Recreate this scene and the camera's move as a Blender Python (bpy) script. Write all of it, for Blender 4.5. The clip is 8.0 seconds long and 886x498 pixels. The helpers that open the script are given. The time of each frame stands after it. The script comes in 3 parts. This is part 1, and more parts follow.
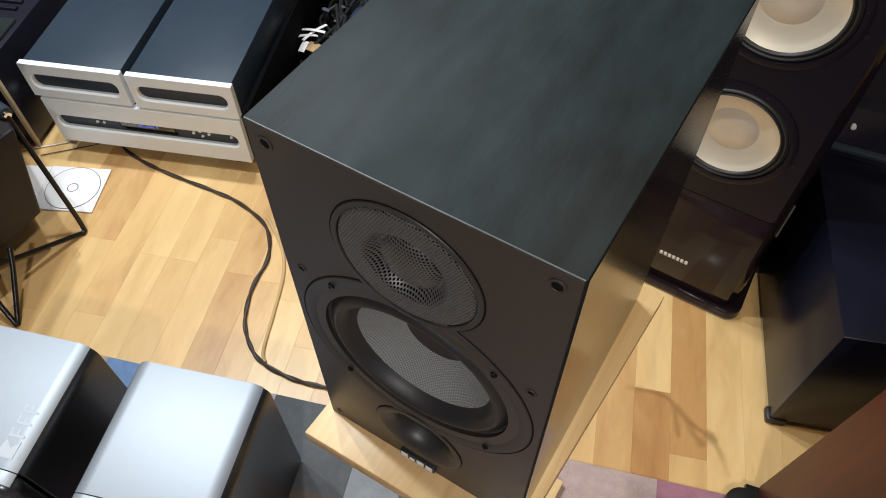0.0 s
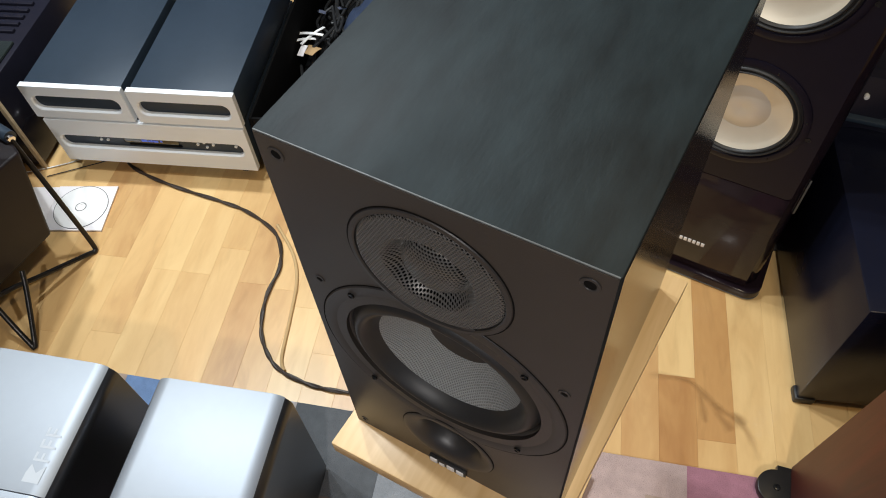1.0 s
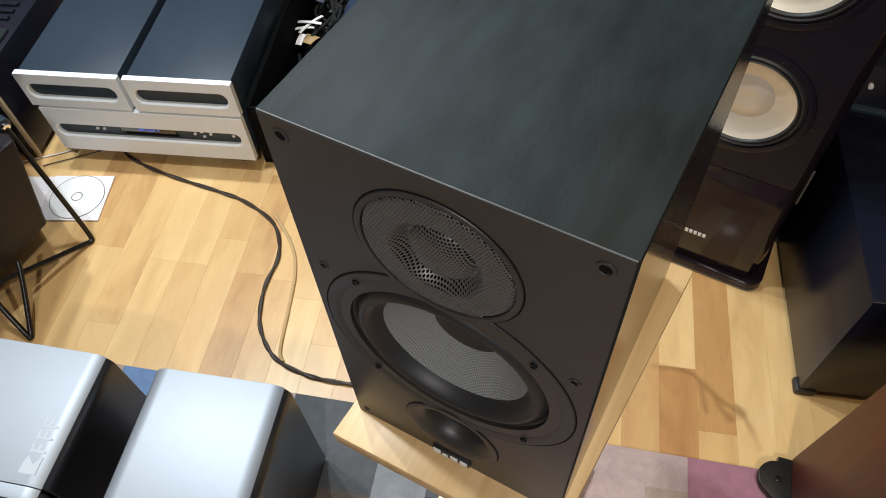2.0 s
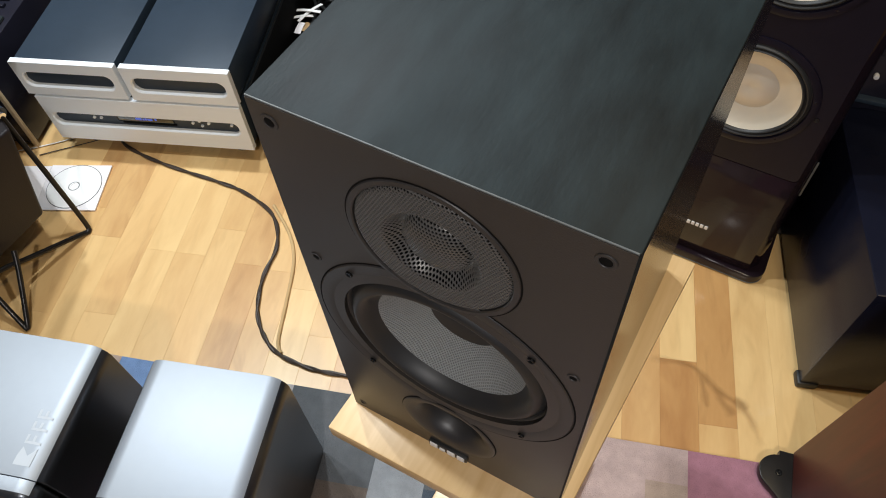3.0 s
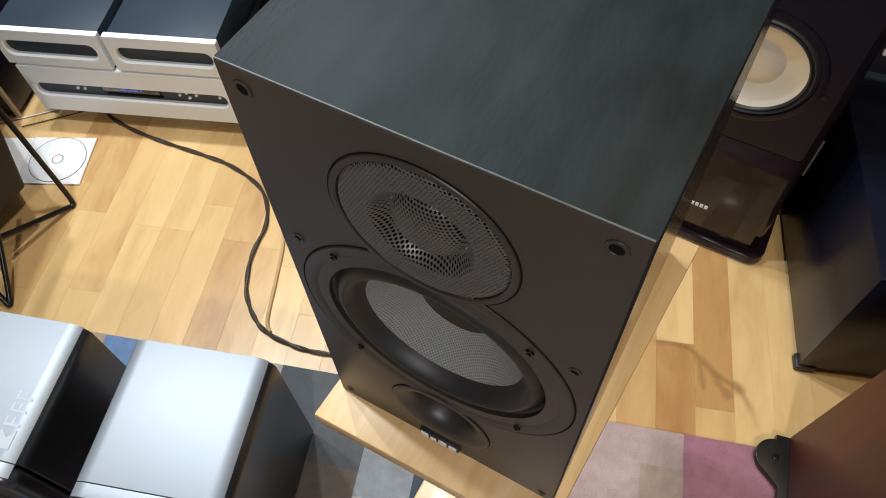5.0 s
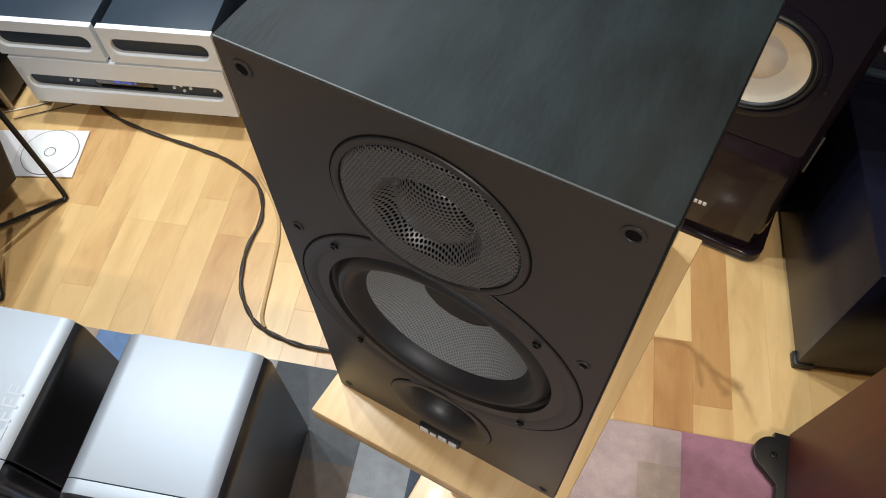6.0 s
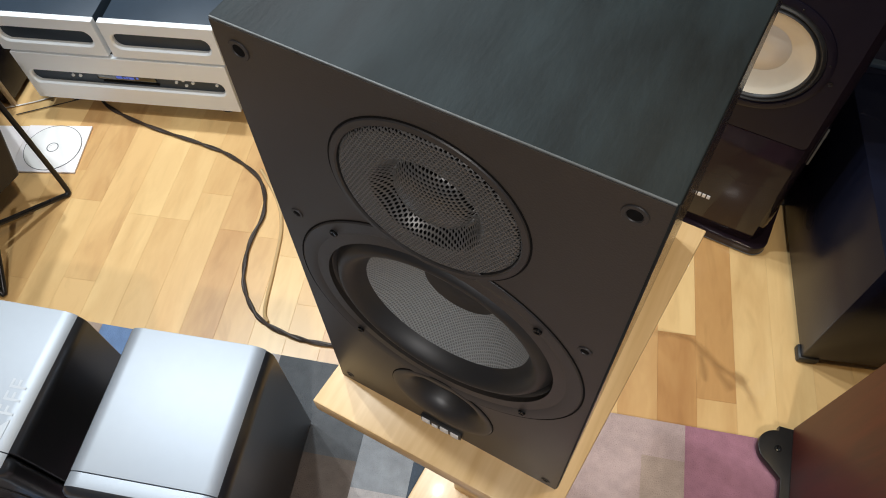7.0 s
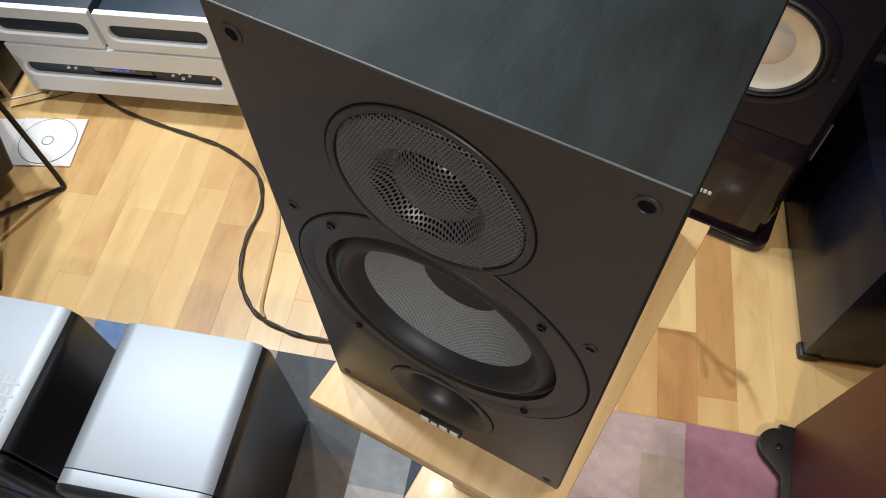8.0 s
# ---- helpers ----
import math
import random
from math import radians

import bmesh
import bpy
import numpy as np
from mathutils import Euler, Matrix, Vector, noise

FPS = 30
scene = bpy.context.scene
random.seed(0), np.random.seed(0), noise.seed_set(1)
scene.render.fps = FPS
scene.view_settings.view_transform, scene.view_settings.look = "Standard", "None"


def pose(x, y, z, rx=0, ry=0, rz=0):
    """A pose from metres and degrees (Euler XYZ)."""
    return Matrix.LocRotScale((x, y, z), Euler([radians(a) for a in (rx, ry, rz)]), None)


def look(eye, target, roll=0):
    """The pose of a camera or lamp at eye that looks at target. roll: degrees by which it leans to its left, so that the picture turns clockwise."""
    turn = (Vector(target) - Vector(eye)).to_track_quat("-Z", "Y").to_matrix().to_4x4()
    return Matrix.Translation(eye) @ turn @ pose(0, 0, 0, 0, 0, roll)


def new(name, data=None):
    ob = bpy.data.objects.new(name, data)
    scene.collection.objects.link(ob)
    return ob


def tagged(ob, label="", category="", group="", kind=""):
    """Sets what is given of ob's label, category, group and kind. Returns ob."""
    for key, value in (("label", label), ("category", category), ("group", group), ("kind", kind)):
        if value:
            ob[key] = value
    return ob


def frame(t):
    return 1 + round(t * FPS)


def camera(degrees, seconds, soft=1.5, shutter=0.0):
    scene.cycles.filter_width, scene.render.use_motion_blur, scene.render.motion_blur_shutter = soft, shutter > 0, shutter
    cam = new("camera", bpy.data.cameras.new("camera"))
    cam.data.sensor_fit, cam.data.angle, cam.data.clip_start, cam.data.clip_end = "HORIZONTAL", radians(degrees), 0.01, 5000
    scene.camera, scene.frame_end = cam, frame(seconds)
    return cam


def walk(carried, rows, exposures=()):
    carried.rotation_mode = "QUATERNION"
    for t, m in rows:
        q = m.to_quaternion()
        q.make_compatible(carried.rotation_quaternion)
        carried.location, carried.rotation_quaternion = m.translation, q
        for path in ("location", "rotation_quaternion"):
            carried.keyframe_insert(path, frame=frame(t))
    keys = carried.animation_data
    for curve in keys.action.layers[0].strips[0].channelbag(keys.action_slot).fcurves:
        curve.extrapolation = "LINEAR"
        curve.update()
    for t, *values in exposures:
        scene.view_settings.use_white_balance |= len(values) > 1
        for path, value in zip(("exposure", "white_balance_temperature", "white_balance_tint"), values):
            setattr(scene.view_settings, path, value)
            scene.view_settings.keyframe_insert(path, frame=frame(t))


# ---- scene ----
cam = camera(62.8, 8.0, soft=1.0)
PATH = [
    (0, (0.135, -0.179, 1.241), (-0.478, 0.813, -0.384), -0.2),
    (0.5, (0.128, -0.174, 1.236), (-0.488, 0.811, -0.392), -1.9),
    (1, (0.123, -0.173, 1.233), (-0.506, 0.797, -0.399), -4.7),
    (1.5, (0.117, -0.175, 1.228), (-0.501, 0.79, -0.412), -4.4),
    (3, (0.115, -0.167, 1.213), (-0.491, 0.773, -0.444), -4.3),
    (3.5, (0.112, -0.161, 1.207), (-0.481, 0.766, -0.464), -4.1),
    (4, (0.111, -0.155, 1.2), (-0.472, 0.753, -0.484), -4.2),
    (4.5, (0.109, -0.149, 1.194), (-0.468, 0.75, -0.497), -4.0),
    (6, (0.099, -0.15, 1.176), (-0.451, 0.754, -0.521), -2.3),
    (6.5, (0.101, -0.152, 1.173), (-0.452, 0.749, -0.526), -2.5),
    (7, (0.102, -0.152, 1.17), (-0.454, 0.742, -0.531), -2.9),
    (7.5, (0.102, -0.15, 1.166), (-0.453, 0.743, -0.536), -2.8),
    (8, (0.098, -0.148, 1.159), (-0.449, 0.74, -0.547), -2.5),
]
walk(cam, [(t, look(eye, target, roll)) for t, eye, target, roll in PATH])


# ---- light ----
world = bpy.data.worlds.new("room_air")
scene.world = world
world.use_nodes = True
world.node_tree.nodes["Background"].inputs[0].default_value = (0.75, 0.85, 1.0, 1)
world.node_tree.nodes["Background"].inputs[1].default_value = 0.02


def lamp(x, y, z, watts, size, color):
    data = bpy.data.lights.new("lamp_and_fill", "AREA")
    data.shape, data.size, data.energy, data.color = "DISK", size, watts, color
    ob = new("lamp_light", data)
    ob.matrix_basis = pose(x, y, z)
    return ob


LAMPS = [
    (-1.02, 0.14, 2.40, 25, 0.09, (0.86, 0.94, 1.0)), (-0.92, 0.77, 2.40, 24, 0.09, (0.86, 0.94, 1.0)), (-1.42, 0.56, 2.40, 25, 0.06, (0.86, 0.94, 1.0)),
    # first one here is an added front fill to brighten the speaker baffle
    (0.60, -1.20, 2.40, 30, 0.16, (0.99, 0.965, 0.95)), (0.48, 0.38, 2.40, 7.5, 0.16, (1.0, 0.79, 0.46)),
]
for values in LAMPS:
    lamp(*values)


# ---- materials ----
def material(name, base, rough=0.5, metal=0.0, vary=0.12, scale=30.0, bump=0.0, bump_scale=200.0, stretch=(1, 1, 1), coat=0.0, random_hue=0.0, spec=0.5):
    """Principled surface with colour variation at two scales and fine relief, in object space."""
    m = bpy.data.materials.new(name)
    m.use_nodes = True
    n, l = m.node_tree.nodes, m.node_tree.links
    p = n["Principled BSDF"]
    p.inputs["Roughness"].default_value, p.inputs["Metallic"].default_value = rough, metal
    p.inputs["Coat Weight"].default_value, p.inputs["Coat Roughness"].default_value = coat, 0.06
    p.inputs["Specular IOR Level"].default_value = spec
    co = n.new("ShaderNodeTexCoord")
    mp = n.new("ShaderNodeMapping")
    mp.inputs["Scale"].default_value = stretch
    l.new(co.outputs["Object"], mp.inputs[0])
    a, b = n.new("ShaderNodeTexNoise"), n.new("ShaderNodeTexNoise")
    a.inputs["Scale"].default_value, a.inputs["Detail"].default_value = scale, 5
    b.inputs["Scale"].default_value, b.inputs["Detail"].default_value = scale / 7, 2
    add = n.new("ShaderNodeMath")
    add.operation = "ADD"
    for t, i in ((a, 0), (b, 1)):
        l.new(mp.outputs[0], t.inputs["Vector"])
        l.new(t.outputs["Fac"], add.inputs[i])
    ramp = n.new("ShaderNodeMapRange")
    ramp.inputs[1].default_value, ramp.inputs[2].default_value = 0.6, 1.4
    ramp.inputs[3].default_value, ramp.inputs[4].default_value = 1 - vary, 1 + vary
    l.new(add.outputs[0], ramp.inputs[0])
    mul = n.new("ShaderNodeVectorMath")
    mul.operation = "SCALE"
    mul.inputs[0].default_value = base
    l.new(ramp.outputs[0], mul.inputs["Scale"])
    l.new(mul.outputs[0], p.inputs["Base Color"])
    rr = n.new("ShaderNodeMapRange")
    rr.inputs[1].default_value, rr.inputs[2].default_value = 0.3, 0.7
    rr.inputs[3].default_value, rr.inputs[4].default_value = rough * (1 - min(0.15, vary)), min(1, rough * (1 + min(0.15, vary)))
    l.new(b.outputs["Fac"], rr.inputs[0])
    l.new(rr.outputs[0], p.inputs["Roughness"])
    if bump:
        c, bp = n.new("ShaderNodeTexNoise"), n.new("ShaderNodeBump")
        c.inputs["Scale"].default_value, c.inputs["Detail"].default_value = bump_scale, 3
        l.new(mp.outputs[0], c.inputs["Vector"])
        bp.inputs["Strength"].default_value, bp.inputs["Distance"].default_value = bump, 0.002
        l.new(c.outputs["Fac"], bp.inputs["Height"])
        l.new(bp.outputs[0], p.inputs["Normal"])
    return m


def wood(name, dark, light, rough, along=(1, 1, 1), per_piece=0.0, coat=0.0, grain=9.0, flecks=0.0):
    """Wood with long grain; per_piece shifts the tone of each separate piece."""
    m = bpy.data.materials.new(name)
    m.use_nodes = True
    n, l = m.node_tree.nodes, m.node_tree.links
    p = n["Principled BSDF"]
    p.inputs["Roughness"].default_value = rough
    p.inputs["Coat Weight"].default_value, p.inputs["Coat Roughness"].default_value = coat, 0.12
    co, info, mp = n.new("ShaderNodeTexCoord"), n.new("ShaderNodeObjectInfo"), n.new("ShaderNodeMapping")
    geo = n.new("ShaderNodeNewGeometry")
    both = n.new("ShaderNodeMath")
    both.operation = "ADD"
    l.new(info.outputs["Random"], both.inputs[0])
    l.new(geo.outputs["Random Per Island"], both.inputs[1])
    shift = n.new("ShaderNodeVectorMath")
    shift.operation = "MULTIPLY_ADD"
    off = n.new("ShaderNodeCombineXYZ")
    for i in range(3):
        l.new(both.outputs[0], off.inputs[i])
    l.new(off.outputs[0], shift.inputs[0])
    shift.inputs[1].default_value = (37.0, 19.0, 11.0)
    l.new(co.outputs["Object"], shift.inputs[2])
    l.new(shift.outputs[0], mp.inputs[0])
    mp.inputs["Scale"].default_value = along
    fine, broad = n.new("ShaderNodeTexNoise"), n.new("ShaderNodeTexNoise")
    fine.inputs["Scale"].default_value, fine.inputs["Detail"].default_value, fine.inputs["Distortion"].default_value = grain * 6, 6, 0.6
    broad.inputs["Scale"].default_value, broad.inputs["Detail"].default_value, broad.inputs["Distortion"].default_value = grain, 3, 1.2
    l.new(mp.outputs[0], fine.inputs["Vector"])
    l.new(mp.outputs[0], broad.inputs["Vector"])
    mix = n.new("ShaderNodeMix")
    mix.inputs[0].default_value = 0.22
    l.new(broad.outputs["Fac"], mix.inputs[2])
    l.new(fine.outputs["Fac"], mix.inputs[3])
    frac = n.new("ShaderNodeMath")
    frac.operation = "FRACT"
    l.new(both.outputs[0], frac.inputs[0])
    tone = n.new("ShaderNodeMath")
    tone.operation = "MULTIPLY_ADD"
    l.new(frac.outputs[0], tone.inputs[0])
    tone.inputs[1].default_value = per_piece
    l.new(mix.outputs[0], tone.inputs[2])
    ramp = n.new("ShaderNodeValToRGB")
    ramp.color_ramp.elements[0].position, ramp.color_ramp.elements[1].position = 0.32, 0.66 + per_piece
    ramp.color_ramp.elements[0].color, ramp.color_ramp.elements[1].color = (*dark, 1), (*light, 1)
    l.new(tone.outputs[0], ramp.inputs[0])
    spots, gate, tint = n.new("ShaderNodeTexNoise"), n.new("ShaderNodeMapRange"), n.new("ShaderNodeMix")
    spots.inputs["Scale"].default_value, spots.inputs["Detail"].default_value, spots.inputs["Distortion"].default_value = grain * 1.7, 4, 1.0
    l.new(mp.outputs[0], spots.inputs["Vector"])
    gate.inputs[1].default_value, gate.inputs[2].default_value, gate.inputs[4].default_value = 0.56, 0.74, flecks
    l.new(spots.outputs["Fac"], gate.inputs[0])
    tint.data_type = "RGBA"
    tint.inputs["B"].default_value = (*[c * 0.72 for c in dark], 1)
    l.new(gate.outputs[0], tint.inputs[0])
    l.new(ramp.outputs[0], tint.inputs["A"])
    l.new(tint.outputs["Result"], p.inputs["Base Color"])
    bp = n.new("ShaderNodeBump")
    bp.inputs["Strength"].default_value, bp.inputs["Distance"].default_value = 0.06, 0.001
    l.new(fine.outputs["Fac"], bp.inputs["Height"])
    l.new(bp.outputs[0], p.inputs["Normal"])
    return m


def glow(name, color, strength):
    m = bpy.data.materials.new(name)
    m.use_nodes = True
    p = m.node_tree.nodes["Principled BSDF"]
    p.inputs["Base Color"].default_value = (*color, 1)
    p.inputs["Emission Color"].default_value, p.inputs["Emission Strength"].default_value = (*color, 1), strength
    return m


def weave(name, base, pitch):
    """Woven fibre: two crossing threads as relief and tone."""
    m = bpy.data.materials.new(name)
    m.use_nodes = True
    n, l = m.node_tree.nodes, m.node_tree.links
    p = n["Principled BSDF"]
    p.inputs["Roughness"].default_value = 0.36
    co = n.new("ShaderNodeTexCoord")
    waves = []
    for angle in (38, -52):
        mp, w = n.new("ShaderNodeMapping"), n.new("ShaderNodeTexWave")
        mp.inputs["Rotation"].default_value = (0, radians(angle), 0)
        w.inputs["Scale"].default_value, w.inputs["Distortion"].default_value = 0.314 / pitch, 0.25
        l.new(co.outputs["Object"], mp.inputs[0])
        l.new(mp.outputs[0], w.inputs["Vector"])
        waves.append(w)
    mx = n.new("ShaderNodeMath")
    mx.operation = "MAXIMUM"
    l.new(waves[0].outputs["Fac"], mx.inputs[0])
    l.new(waves[1].outputs["Fac"], mx.inputs[1])
    ramp = n.new("ShaderNodeValToRGB")
    ramp.color_ramp.elements[0].position, ramp.color_ramp.elements[1].position = 0.25, 0.95
    ramp.color_ramp.elements[0].color = (base[0] * 0.45, base[1] * 0.45, base[2] * 0.45, 1)
    ramp.color_ramp.elements[1].color = (*base, 1)
    l.new(mx.outputs[0], ramp.inputs[0])
    l.new(ramp.outputs[0], p.inputs["Base Color"])
    bp = n.new("ShaderNodeBump")
    bp.inputs["Strength"].default_value, bp.inputs["Distance"].default_value = 0.7, 0.0008
    l.new(mx.outputs[0], bp.inputs["Height"])
    l.new(bp.outputs[0], p.inputs["Normal"])
    return m


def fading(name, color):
    """A tint that thins out to nothing at its rim, by the attribute fade."""
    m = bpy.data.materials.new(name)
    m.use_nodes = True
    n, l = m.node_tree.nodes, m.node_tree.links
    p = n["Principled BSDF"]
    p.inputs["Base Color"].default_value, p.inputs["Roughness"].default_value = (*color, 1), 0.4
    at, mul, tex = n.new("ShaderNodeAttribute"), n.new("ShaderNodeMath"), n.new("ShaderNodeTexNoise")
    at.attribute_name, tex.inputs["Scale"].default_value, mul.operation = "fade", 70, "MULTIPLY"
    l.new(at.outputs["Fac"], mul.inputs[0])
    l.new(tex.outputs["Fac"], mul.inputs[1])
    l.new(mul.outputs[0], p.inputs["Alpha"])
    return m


STREAK_TINT = fading("brown_tint", (0.30, 0.15, 0.05))
VINYL = material("black_vinyl", (0.0085, 0.0136, 0.0154), 0.60, vary=0.75, scale=30, stretch=(2.2, 0.7, 2.2), bump=0.10, bump_scale=180, spec=0.21)
SIDE = material("smooth_black_side", (0.010, 0.010, 0.010), 0.17, vary=0.2, scale=26)
BAFFLE = material("black_baffle", (0.030, 0.0255, 0.022), 0.42, vary=0.1, scale=60, bump=0.08, bump_scale=900)
PLASTIC = material("satin_black_plastic", (0.028, 0.026, 0.025), 0.44, vary=0.1, scale=40, bump=0.05, bump_scale=1500)
RUBBER = material("black_rubber", (0.017, 0.017, 0.017), 0.48, vary=0.12, scale=40)
GLOSSY = material("gloss_black", (0.013, 0.008, 0.011), 0.09, vary=0.1, scale=20, spec=0.26)
GRILLE = material("painted_steel_mesh", (0.135, 0.130, 0.122), 0.38, metal=0.3, vary=0.1, scale=60)
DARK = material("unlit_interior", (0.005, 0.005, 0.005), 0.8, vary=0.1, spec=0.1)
CONE = weave("woven_aramid", (0.27, 0.285, 0.28), 0.0017)
SCREW = material("black_screw", (0.03, 0.03, 0.03), 0.25, metal=0.8)
BIRCH = wood("birch_board", (0.56, 0.35, 0.145), (0.75, 0.53, 0.275), 0.36, along=(6, 0.6, 6), grain=5, coat=0.15)
PLANK = wood("beech_strip", (0.43, 0.220, 0.078), (0.67, 0.43, 0.185), 0.36, along=(5, 1.2, 4), per_piece=0.7, coat=0.2, grain=3.2, flecks=0.30)
PLANK_WARM = wood("beech_heartwood_strip", (0.38, 0.180, 0.060), (0.58, 0.335, 0.125), 0.36, along=(5, 1.2, 4), per_piece=0.5, coat=0.2, grain=3.2, flecks=0.35)
PLANK_PALE = wood("beech_sapwood_strip", (0.52, 0.295, 0.110), (0.72, 0.49, 0.220), 0.36, along=(5, 1.2, 4), per_piece=0.5, coat=0.2, grain=3.2, flecks=0.22)
MAHOGANY = wood("mahogany_veneer", (0.050, 0.006, 0.0025), (0.085, 0.010, 0.004), 0.5, along=(7, 7, 0.7), coat=0.05, grain=5)
SILVER = material("satin_silver", (0.82, 0.86, 0.89), 0.42, metal=0.05, vary=0.03, scale=60, bump=0.02, bump_scale=500, stretch=(0.1, 1, 1))
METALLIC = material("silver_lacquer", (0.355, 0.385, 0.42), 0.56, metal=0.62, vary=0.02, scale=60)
MARK = material("pale_mark", (0.44, 0.47, 0.50), 0.5, vary=0.05, scale=60)
TOWERBLACK = material("purple_black_panel", (0.006, 0.005, 0.0115), 0.34, vary=0.15, scale=30, spec=0.22)
# darker copy of the silver lacquer, dark room reflections put into its colour
DARK_SILVER = material("silver_lacquer_darkened", (0.085, 0.090, 0.100), 0.30, metal=0.85, vary=0.06, scale=20)
CASE = material("dark_blue_grey_steel", (0.026, 0.040, 0.058), 0.45, metal=0.1, vary=0.08, scale=50, bump=0.06, bump_scale=900, spec=0.4)
SLATE = material("blue_black_laminate", (0.006, 0.007, 0.015), 0.24, vary=0.15, scale=25, bump=0.02, bump_scale=300, spec=0.20)
BLACKWOOD = material("black_laminate", (0.012, 0.012, 0.020), 0.28, vary=0.15, scale=25, bump=0.03, bump_scale=300, spec=0.4)
ALUMINIUM = material("silver_cone", (0.78, 0.71, 0.57), 0.42, metal=0.35, vary=0.05, scale=40)
CHROME = material("chrome", (0.7, 0.7, 0.72), 0.12, metal=1.0, vary=0.02)
WHITE = material("white_plastic", (0.78, 0.77, 0.75), 0.4, vary=0.05, scale=40)
PAPER = material("white_paper", (0.80, 0.76, 0.76), 0.5, vary=0.03, scale=30)
CARD = material("brown_card", (0.42, 0.27, 0.13), 0.7, vary=0.15, scale=40)
PALE_EDGE = material("pale_edge", (0.085, 0.092, 0.092), 0.5, vary=0.4, scale=80)
LINE = material("grey_print", (0.12, 0.12, 0.13), 0.5)
STEEL = material("black_steel_rod", (0.02, 0.018, 0.017), 0.3, metal=0.5, vary=0.15, scale=60)
LEATHER = material("dark_brown_vinyl", (0.014, 0.010, 0.011), 0.5, vary=0.2, scale=30, bump=0.15, bump_scale=500, spec=0.3)
BRASS = material("pale_wood_edge", (0.50, 0.40, 0.26), 0.5, vary=0.15, scale=50)
BLUECLOTH = material("navy_cloth", (0.02, 0.035, 0.075), 0.85, vary=0.3, scale=40, bump=0.4, bump_scale=300)
CABLE = material("brown_black_braid", (0.032, 0.021, 0.015), 0.42, vary=0.35, scale=220, bump=0.4, bump_scale=600)
TAN = material("tan_wire", (0.50, 0.34, 0.16), 0.5, vary=0.1)
PLASTER = material("wall_paint", (0.145, 0.17, 0.25), 0.8, vary=0.05, scale=8, bump=0.1, bump_scale=150)
CEILING = material("ceiling_paint", (0.62, 0.63, 0.64), 0.85, vary=0.04, scale=6, bump=0.1, bump_scale=150)
BLUE_LED = glow("blue_display", (0.06, 0.11, 0.50), 0.6)
LAMPGLASS = glow("lamp_diffuser", (1.0, 0.93, 0.82), 4.0)
GLASS = material("dark_display", (0.02, 0.026, 0.024), 0.08, vary=0.1, coat=0.5)


def rug_mat(name, c):
    return material(name, c, 0.95, vary=0.22, scale=60, bump=1.0, bump_scale=700)


# ---- modelling helpers ----
def part(name, bm, mat, parent=None, label="", smooth=True, m=None):
    me = bpy.data.meshes.new(name)
    bmesh.ops.recalc_face_normals(bm, faces=bm.faces)
    bm.to_mesh(me)
    bm.free()
    me.materials.append(mat)
    if smooth:
        me.shade_smooth()
        me.set_sharp_from_angle(angle=radians(35))
    ob = new(name, me)
    if parent:
        ob.parent = parent
    if m is not None:
        ob.matrix_basis = m
    if label:
        ob["label"] = label
    return ob


def thing(name, m, label, category, group="", kind=""):
    ob = new(name)
    ob.empty_display_size = 0.05
    ob.matrix_basis = m
    return tagged(ob, label, category, group, kind)


def box(x0, x1, y0, y1, z0, z1, bevel=0.0015, seg=2, bm=None):
    """A box with rounded edges."""
    b = bmesh.new()
    bmesh.ops.create_cube(b, size=1)
    for v in b.verts:
        v.co = Vector(((x0 + x1) / 2 + v.co.x * (x1 - x0), (y0 + y1) / 2 + v.co.y * (y1 - y0), (z0 + z1) / 2 + v.co.z * (z1 - z0)))
    if bevel:
        bmesh.ops.bevel(b, geom=b.edges[:], offset=bevel, segments=seg, affect="EDGES", profile=0.5)
    if bm is None:
        return b
    me = bpy.data.meshes.new("tmp")
    b.to_mesh(me)
    b.free()
    bm.from_mesh(me)
    bpy.data.meshes.remove(me)
    return bm


def lathe(profile, seg=64, cx=0.0, cz=0.0, bm=None):
    """Turns a profile of (radius, y) round the y axis through (cx, cz)."""
    b = bm or bmesh.new()
    rings = []
    for rad, y in profile:
        if rad < 1e-6:
            rings.append([b.verts.new((cx, y, cz))])
        else:
            rings.append([b.verts.new((cx + rad * math.cos(2 * math.pi * i / seg), y, cz + rad * math.sin(2 * math.pi * i / seg))) for i in range(seg)])
    for p, q in zip(rings, rings[1:]):
        for i in range(seg):
            j = (i + 1) % seg
            quad = [p[i % len(p)], p[j % len(p)], q[j % len(q)], q[i % len(q)]]
            quad = list(dict.fromkeys(quad))
            if len(quad) > 2:
                b.faces.new(quad)
    return b


def arc(r0, y0, r1, y1, bulge, steps=8):
    """Profile points from (r0, y0) to (r1, y1) that bulge by so much in y."""
    return [(r0 + (r1 - r0) * k / steps, y0 + (y1 - y0) * k / steps + bulge * math.sin(math.pi * k / steps)) for k in range(steps + 1)]


def smooth_path(points, steps=6):
    pts = [Vector(p) for p in points]
    out = []
    for i in range(len(pts) - 1):
        p0, p1, p2, p3 = pts[max(i - 1, 0)], pts[i], pts[i + 1], pts[min(i + 2, len(pts) - 1)]
        for k in range(steps):
            t = k / steps
            out.append(0.5 * (2 * p1 + (p2 - p0) * t + (2 * p0 - 5 * p1 + 4 * p2 - p3) * t * t + (3 * p1 - 3 * p2 + p3 - p0) * t ** 3))
    return out + [pts[-1]]


